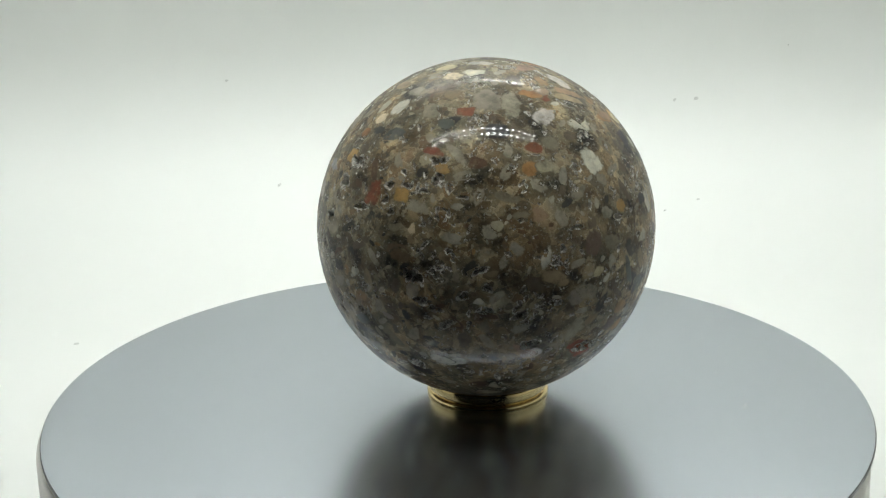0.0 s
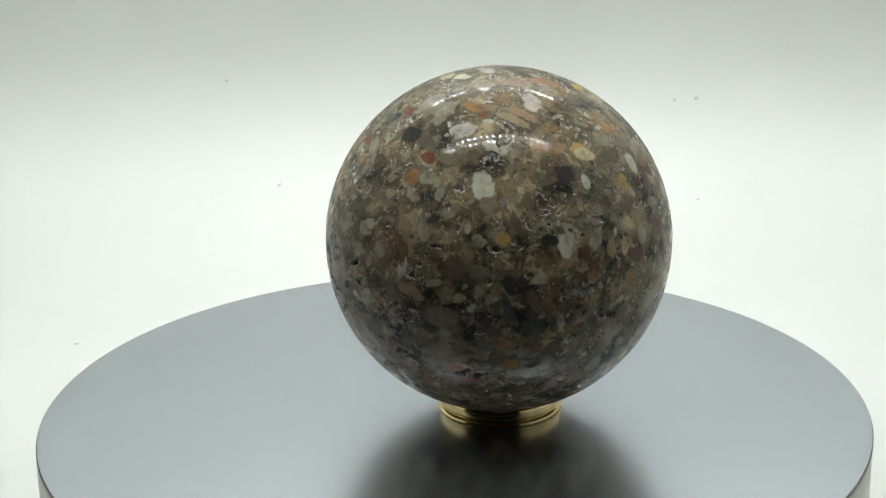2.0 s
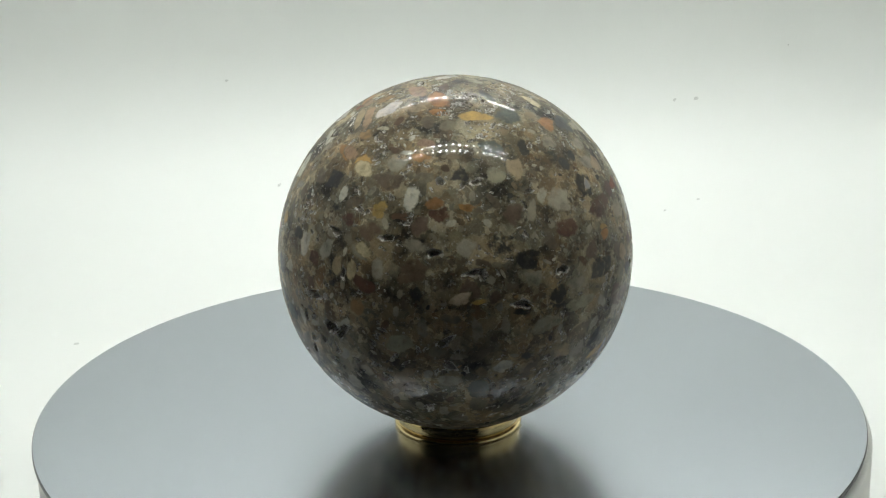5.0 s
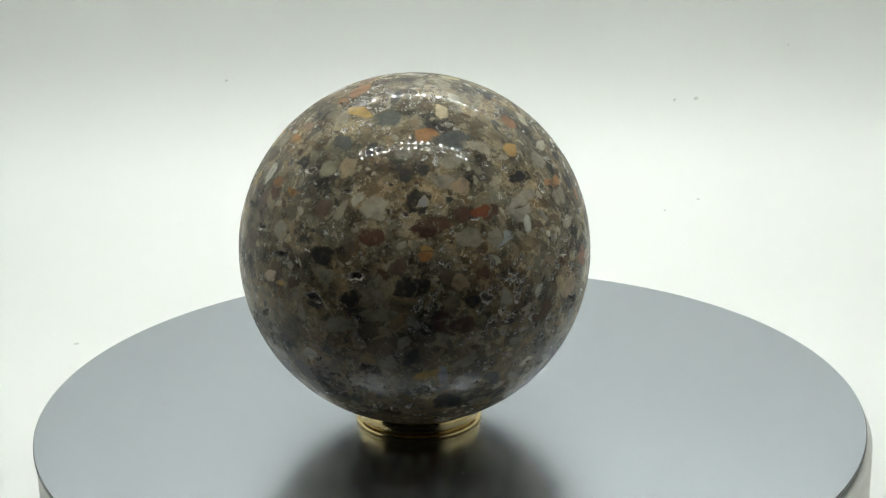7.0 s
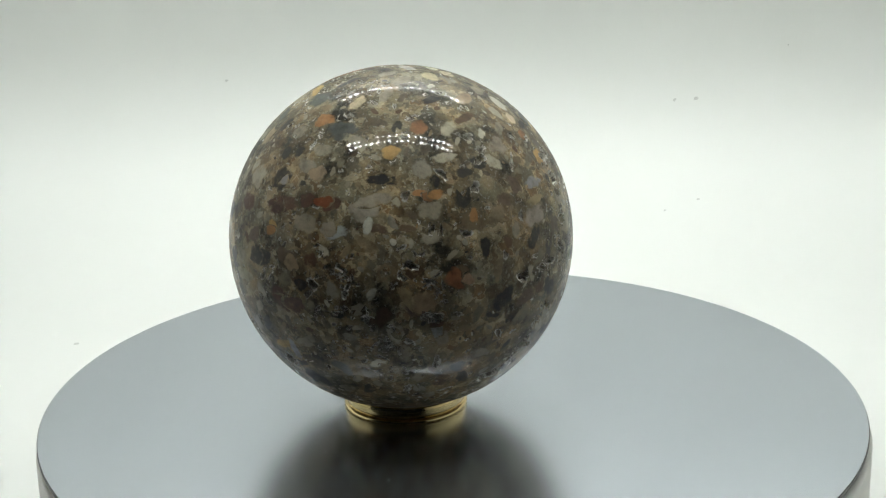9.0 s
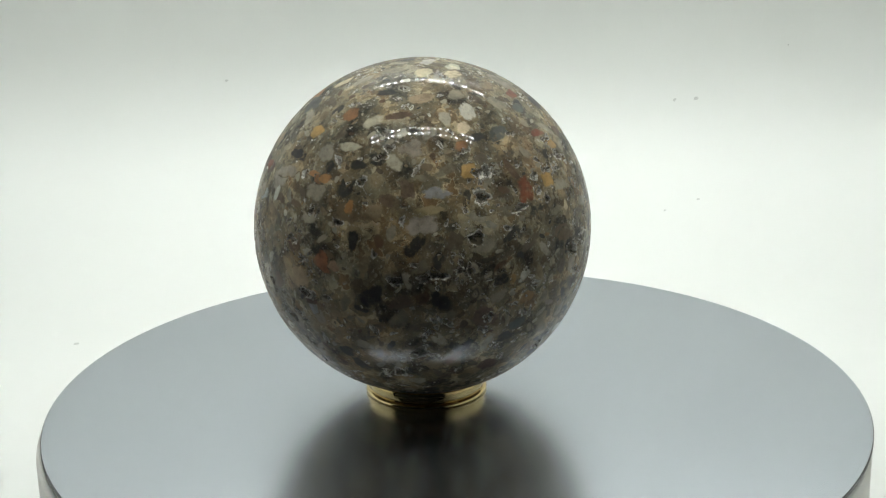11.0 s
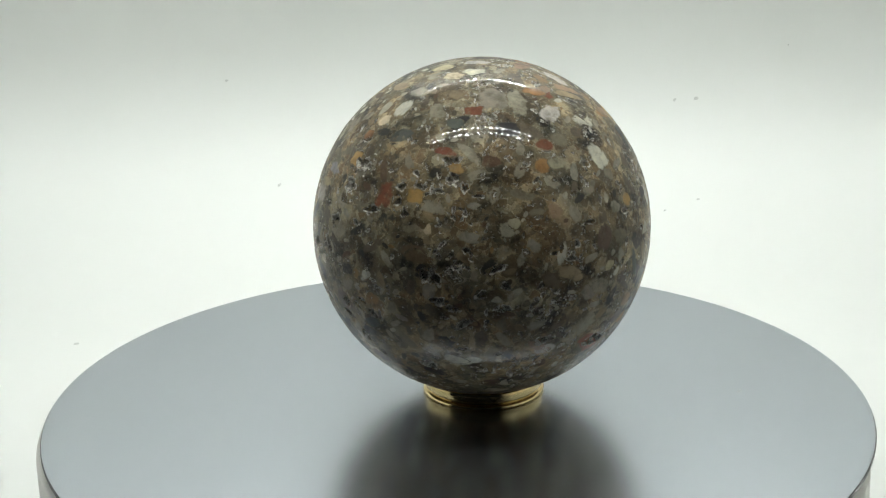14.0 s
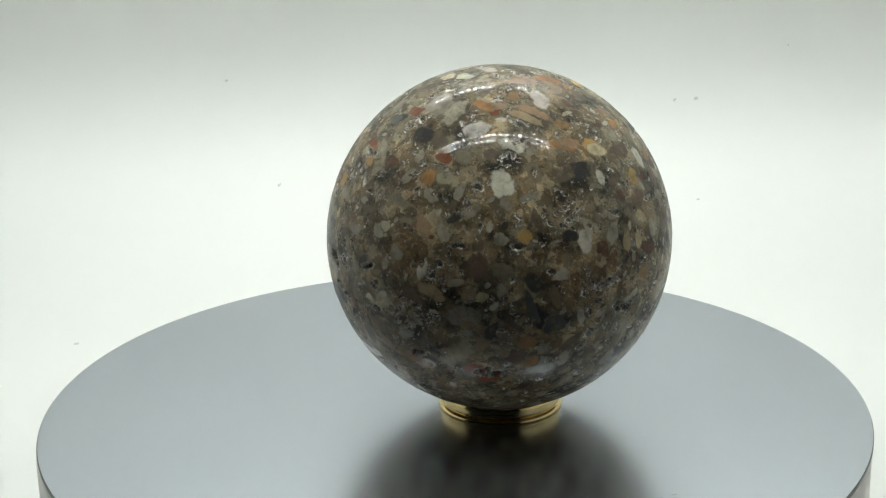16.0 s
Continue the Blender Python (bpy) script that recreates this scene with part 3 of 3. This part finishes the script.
inclusion("pale_grey", 104.8, 19.8, 2.84, 2.16, 2)
inclusion("pale_grey", -57.4, -6.8, 3.12, 1.97, 154)
inclusion("charcoal", 88.3, 6.2, 3.24, 1.89, 18)
inclusion("ochre", 49.6, 63.1, 3.66, 1.67, 169)
inclusion("maroon", 96.6, -6.9, 3.41, 1.78, 160)
inclusion("maroon", -146.4, -37.6, 2.69, 2.25, 157)
inclusion("charcoal", 57.9, 14.3, 2.86, 2.12, 175)
inclusion("pale_grey", -176.3, 41.8, 2.87, 2.09, 171)
inclusion("tan", 139.8, -1.8, 3.58, 1.66, 122)
inclusion("maroon", 74.0, 21.2, 2.91, 2.02, 174)
inclusion("charcoal", -85.4, 48.4, 2.77, 2.12, 1)
inclusion("brown", 10.0, 38.3, 3.19, 1.82, 177)
inclusion("tan", -69.3, -0.4, 3.43, 1.69, 160)
inclusion("charcoal", 84.4, 6.3, 2.64, 2.19, 5)
inclusion("white", -20.0, 14.2, 2.76, 2.08, 88)
inclusion("charcoal", 37.9, 41.3, 2.48, 2.29, 144, 3)
inclusion("brown", 55.2, 28.0, 2.41, 2.35, 56)
inclusion("charcoal", -118.2, -39.0, 2.61, 2.15, 176)
inclusion("brown", 155.9, 3.9, 2.56, 2.19, 103)
inclusion("brown", 6.8, 22.8, 2.70, 2.07, 1)
inclusion("brown", 39.5, 6.6, 2.53, 2.11, 98)
inclusion("tan", -171.4, 61.8, 3.24, 1.64, 19)
inclusion("smoky", 76.8, 43.5, 3.48, 1.50, 1)
inclusion("slate", -30.7, -11.3, 2.43, 2.15, 177)
inclusion("ochre", -5.1, 42.6, 2.40, 2.16, 155)
inclusion("orange", 94.4, 54.2, 2.79, 1.85, 12)
inclusion("white", -104.7, -31.8, 3.44, 1.48, 11)
inclusion("brown", -120.0, 8.0, 3.33, 1.53, 169)
inclusion("cream", -165.7, 77.3, 2.71, 1.86, 39)
inclusion("white", -106.0, 77.8, 2.68, 1.89, 176)
inclusion("ochre", -154.3, 33.1, 2.27, 2.21, 149, 4)
inclusion("pale_grey", 146.3, 38.0, 2.40, 2.08, 74)
inclusion("pale_grey", 59.1, 8.2, 2.41, 2.03, 170, 4)
inclusion("white", -145.5, 54.4, 2.53, 1.91, 83)
inclusion("tan", 60.5, 41.8, 2.54, 1.89, 99)
inclusion("clay", 154.0, 3.4, 2.39, 2.00, 115)
inclusion("brown", -177.3, 28.4, 2.63, 1.81, 110, 4)
inclusion("brown", 98.8, 8.6, 2.64, 1.81, 175)
inclusion("smoky", 66.3, 0.2, 3.19, 1.49, 170)
inclusion("white", -112.5, 86.6, 3.08, 1.54, 11)
inclusion("charcoal", -175.0, 10.7, 3.00, 1.57, 49)
inclusion("clay", 148.2, 53.1, 2.29, 2.05, 18)
inclusion("slate", 52.8, 50.0, 2.63, 1.75, 179)
inclusion("maroon", 6.7, 6.8, 2.95, 1.56, 163)
inclusion("orange", -17.9, 45.0, 3.07, 1.50, 168)
inclusion("cream", -3.4, 41.0, 2.81, 1.64, 157)
inclusion("maroon", 29.9, 29.5, 2.49, 1.81, 179)
inclusion("brown", -179.6, -7.6, 2.72, 1.64, 20)
inclusion("pale_grey", 99.3, 37.6, 2.88, 1.54, 180)
inclusion("ochre", -121.5, 25.4, 2.33, 1.90, 5, 4)
inclusion("slate", -38.3, -4.7, 3.89, 1.13, 107)
inclusion("brown", -119.4, 6.6, 2.86, 1.53, 180)
inclusion("blue_grey", 91.0, 31.4, 1.90, 1.50, 39, 3)
inclusion("blue_grey", 116.2, 18.4, 2.38, 1.83, 4)
inclusion("white", -108.5, -31.3, 2.97, 1.47, 169)
inclusion("brown", 24.0, 25.7, 2.52, 1.73, 64)
inclusion("charcoal", 67.6, 2.0, 2.35, 1.84, 21)
inclusion("white", -75.3, -28.2, 2.58, 1.66, 10)
inclusion("pink", -77.6, -27.0, 3.20, 1.33, 145)
inclusion("pale_grey", 149.8, -15.5, 2.79, 1.52, 97)
inclusion("slate", 114.6, -29.1, 2.62, 1.60, 138)
inclusion("pale_grey", -115.1, -4.4, 2.53, 1.65, 77)
inclusion("pale_grey", 51.8, 40.4, 2.13, 1.95, 4)
inclusion("ochre", 134.1, 44.1, 2.45, 1.69, 12)
inclusion("ochre", 90.3, -24.1, 3.47, 1.18, 16)
inclusion("brown", -42.6, -22.6, 2.26, 1.80, 28)
inclusion("tan", 105.3, 35.4, 2.12, 1.90, 164)
inclusion("pale_grey", 10.8, 44.1, 2.40, 1.66, 164)
inclusion("pink", -15.0, 45.2, 3.05, 1.31, 158)
inclusion("rust", -50.4, 61.1, 2.33, 1.71, 122)
inclusion("rust", -102.4, 56.2, 2.54, 1.56, 7, 4)
inclusion("blue_grey", -167.2, 27.0, 3.03, 1.27, 178)
inclusion("cream", -129.1, 73.7, 2.30, 1.66, 180)
inclusion("maroon", 113.8, 26.7, 2.40, 1.59, 20)
inclusion("pale_grey", 84.0, 48.0, 2.32, 1.62, 16)
inclusion("cream", 108.4, 63.4, 2.72, 1.37, 74)
inclusion("charcoal", -116.9, 1.9, 2.06, 1.76, 59)
inclusion("charcoal", 132.9, 34.7, 2.81, 1.29, 179, 4)
inclusion("orange", -74.2, 34.8, 2.03, 1.77, 59)
inclusion("blue_grey", 96.0, -25.1, 3.24, 1.10, 92)
inclusion("blue_grey", 148.2, -12.3, 3.06, 1.17, 101)
inclusion("slate", -139.1, -19.9, 2.30, 1.55, 12)
inclusion("pale_grey", 4.9, 16.1, 2.61, 1.35, 164)
inclusion("pale_grey", -68.0, 34.8, 2.06, 1.69, 12)
inclusion("tan", -170.0, 21.8, 3.08, 1.13, 4)
inclusion("maroon", 108.4, 8.9, 1.90, 1.79, 149)
inclusion("smoky", -8.2, 26.2, 2.14, 1.56, 179)
inclusion("maroon", 103.9, 27.0, 1.85, 1.78, 38)
inclusion("charcoal", -108.6, 51.7, 2.41, 1.34, 39)
inclusion("cream", 36.6, 4.0, 2.58, 1.24, 19)
inclusion("pale_grey", 113.8, 19.1, 2.04, 1.56, 179)
inclusion("pink", -73.4, 20.0, 1.96, 1.61, 177)
inclusion("charcoal", 164.9, 11.9, 2.46, 1.26, 83)
inclusion("maroon", -94.0, 37.4, 2.11, 1.47, 179)
inclusion("ochre", 9.2, 29.4, 1.88, 1.62, 63)
inclusion("charcoal", 129.9, 35.0, 2.61, 1.15, 177)
inclusion("charcoal", 170.1, 38.0, 1.93, 1.56, 175)
inclusion("maroon", -13.9, 11.1, 1.91, 1.57, 169)
inclusion("cream", -151.6, 48.2, 1.85, 1.61, 46)
inclusion("tan", -3.5, 11.0, 2.03, 1.44, 89)
inclusion("pink", -48.4, 62.5, 2.25, 1.29, 178)
inclusion("clay", 28.3, 32.2, 1.96, 1.45, 12)
inclusion("rust", -70.6, 41.4, 2.19, 1.30, 166)
inclusion("rust", 110.8, 27.2, 2.26, 1.26, 15)
inclusion("brown", 176.1, 24.9, 1.87, 1.52, 173)
inclusion("orange", 25.9, 65.4, 2.38, 1.18, 0)
inclusion("charcoal", -25.2, 16.2, 1.81, 1.56, 177)
inclusion("charcoal", 104.5, 0.7, 1.87, 1.50, 165)
inclusion("pale_grey", -90.2, 15.7, 1.88, 1.47, 175)
inclusion("maroon", 147.8, -10.1, 1.91, 1.41, 166)
inclusion("charcoal", 162.6, 64.4, 2.34, 1.12, 11)
inclusion("maroon", -1.8, 25.1, 1.80, 1.44, 179)
inclusion("slate", -110.7, 50.9, 1.79, 1.43, 3)
inclusion("rust", -112.7, 40.6, 2.38, 1.06, 168)
inclusion("cream", 5.7, 17.0, 2.10, 1.20, 151)
inclusion("brown", -31.2, 29.0, 2.09, 1.20, 89)
inclusion("orange", 147.0, 30.1, 3.11, 0.79, 167)
inclusion("ochre", -107.9, 35.4, 1.71, 1.44, 168)
inclusion("ochre", -39.8, 17.4, 1.69, 1.44, 163)
inclusion("orange", 20.9, 46.9, 2.10, 1.15, 178)
inclusion("clay", 148.6, 29.1, 2.12, 1.13, 174)
inclusion("brown", 130.1, 20.0, 2.22, 1.08, 175)
inclusion("pale_grey", -47.4, 16.7, 1.56, 1.51, 92)
inclusion("pink", 22.0, 52.2, 2.11, 1.09, 177)
inclusion("ochre", 91.4, 16.7, 1.54, 1.42, 89)
inclusion("white", 127.0, 20.7, 2.18, 0.99, 72)
inclusion("orange", 150.2, 29.6, 1.87, 1.13, 177)
inclusion("orange", 90.8, 15.4, 1.65, 1.21, 7)
inclusion("orange", 162.5, 21.8, 1.73, 1.08, 76)
inclusion("pale_grey", -87.6, 17.4, 1.60, 1.11, 178)
inclusion("brown", 139.8, 19.8, 1.82, 0.97, 178)
inclusion("brown", 47.0, 4.2, 1.46, 1.18, 88)
inclusion("charcoal", 14.8, 21.7, 1.88, 0.84, 8)
inclusion("orange", 39.7, 31.0, 1.90, 0.77, 171)
inclusion("pale_grey", -125.6, -15.2, 1.82, 0.75, 165)
inclusion("brown", -170.2, 35.4, 1.21, 0.93, 174)
inclusion("cream", -115.7, 15.4, 1.24, 0.87, 89)
inclusion("ochre", 42.0, 3.0, 1.66, 0.61, 1)
inclusion("tan", 100.9, 7.0, 2.0, 1.8, 0)
inclusion("brown", 82.5, 12.2, 2.1, 1.7, 40)
inclusion("maroon", 101.2, -6.5, 3.0, 1.9, 10)
inclusion("pink", 158.2, 2.8, 1.6, 1.3, 0)
inclusion("tan", 143.9, -3.6, 3.0, 2.3, 100)
inclusion("clay", -155.3, 41.8, 1.5, 1.3, 20)
inclusion("charcoal", -147.2, -2.2, 1.8, 1.6, 0)
inclusion("orange", -57.5, 62.5, 2.6, 1.5, 150)
inclusion("charcoal", 150.5, 33.9, 1.4, 1.3, 80)
inclusion("slate", -135.3, 44.3, 3.0, 1.7, 5)
inclusion("orange", -37.0, -25.0, 1.9, 1.5, 60)
inclusion("cream", -53.2, -1.0, 1.7, 1.1, 30)
inclusion("cream", 2.0, 10.4, 1.2, 2.2, 0)


def build_sphere():
    """The body with its pits, and the small pebbles between the large ones."""
    pts = np.array([tuple(n) for n, _ in TAKEN])
    rad = np.array([r for _, r in TAKEN])
    small = random.Random(5)
    verts, faces, rims = [], [], []
    for k in range(4200):
        size = 0.52 + 2.3 * (1 - k / 4200) ** 2.1
        n = Vector((small.gauss(0, 1), small.gauss(0, 1), small.gauss(0, 1))).normalized()
        gap = np.arccos(np.clip(pts @ np.array(n), -1, 1)) * BALL_R * 1000
        if (gap < rad + size * 0.80).any():
            continue
        pts = np.vstack([pts, np.array(n)])
        rad = np.append(rad, size)
        lat, lon = math.degrees(math.asin(n.z)), math.degrees(math.atan2(n.y, n.x))
        a = size * small.uniform(0.95, 1.45)
        rings = cap_points(lon, lat, a, size * small.uniform(0.5, 0.9), small.uniform(0, 180), small, 10, 0.000024, (0.5, 0.92, 1.0))
        base = len(verts)
        verts += [p for r in rings for p in r]
        faces += cap_faces(rings, base, 10)
        rims += cap_rims(10, (0.5, 0.92, 1.0))
    ob = new("gravel_filling", cap_mesh("gravel_filling", eroded(verts, HOLLOWS), faces, M_GRAVEL, rims))
    ob.parent = SPHERE
    tagged(ob, "grey, brown and pale small pebbles set in the stone", kind="stuff")
    bm = bmesh.new()
    bmesh.ops.create_icosphere(bm, subdivisions=9, radius=1.0)
    me = SPHERE.data
    bm.to_mesh(me)
    bm.free()
    co = np.empty(len(me.vertices) * 3, dtype=np.float64)
    me.vertices.foreach_get("co", co)
    co = co.reshape(-1, 3)
    co /= np.linalg.norm(co, axis=1)[:, None]
    deep, crust = pit_depth(co, HOLLOWS)
    co *= (BALL_R - deep)[:, None]
    me.vertices.foreach_set("co", co.ravel())
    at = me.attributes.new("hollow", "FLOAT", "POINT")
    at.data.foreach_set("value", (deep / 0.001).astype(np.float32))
    rind = me.attributes.new("crust", "FLOAT", "POINT")
    rind.data.foreach_set("value", np.clip(crust * 1.9, 0, 1).astype(np.float32))
    me.polygons.foreach_set("use_smooth", np.ones(len(me.polygons), dtype=bool))
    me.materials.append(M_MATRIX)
    me.update()


build_sphere()


# ---------------------------------------------------------------- small marks on the backdrop
def backdrop_mark(x, z, size):
    """A small flake of grey lint on the backdrop sheet."""
    bm = bmesh.new()
    rnd = random.Random(int(abs(x) * 1e5))
    bmesh.ops.create_circle(bm, cap_ends=True, radius=size, segments=9)
    for v in bm.verts:
        v.co.x *= 1.6
        v.co *= rnd.uniform(0.6, 1.15)
    up = bmesh.ops.extrude_face_region(bm, geom=bm.faces[:])
    for v in up["geom"]:
        if isinstance(v, bmesh.types.BMVert):
            v.co.z += 0.0002
    bmesh.ops.recalc_face_normals(bm, faces=bm.faces)
    ob = part("lint_fleck", bm, M_MARK)
    ob.matrix_world = pose(x, sheet_y(z), z, slope_at(z - FLOOR_Z), 0, 0) @ pose(0, 0, 0.00002, 0, 0, rnd.uniform(0, 60))
    return tagged(ob, "tiny grey lint fleck on the white backdrop sheet", "lint", group="lint flecks on the backdrop")


backdrop_mark(0.0914, 0.0099, 0.00058)
backdrop_mark(0.1001, 0.0104, 0.00081)
backdrop_mark(-0.0671, -0.0165, 0.00057)
backdrop_mark(0.0972, -0.0227, 0.00046)
backdrop_mark(0.0837, -0.0254, 0.00034)
backdrop_mark(-0.1335, -0.0506, 0.00063)
backdrop_mark(-0.0888, 0.0206, 0.00046)
backdrop_mark(0.1371, 0.0307, 0.00035)

# ---------------------------------------------------------------- what turns
def motions():
    plate_rows, ball_rows, ring_rows = [], [], []
    for k in range(33):
        t = k * 0.5
        turn = plate_turn(t)
        whole = pose(0, 0, 0, 0, 0, turn)
        plate_rows.append((t, pose(0, 0, -FLOOR_Z, 0, 0, turn)))
        ball_rows.append((t, whole @ pose(*BALL_AT)))
        ring_rows.append((t, whole @ pose(BALL_AT[0], BALL_AT[1], 0.0)))
    walk(PLATE, plate_rows)
    walk(RING, ring_rows)
    walk(SPHERE, ball_rows)


motions()
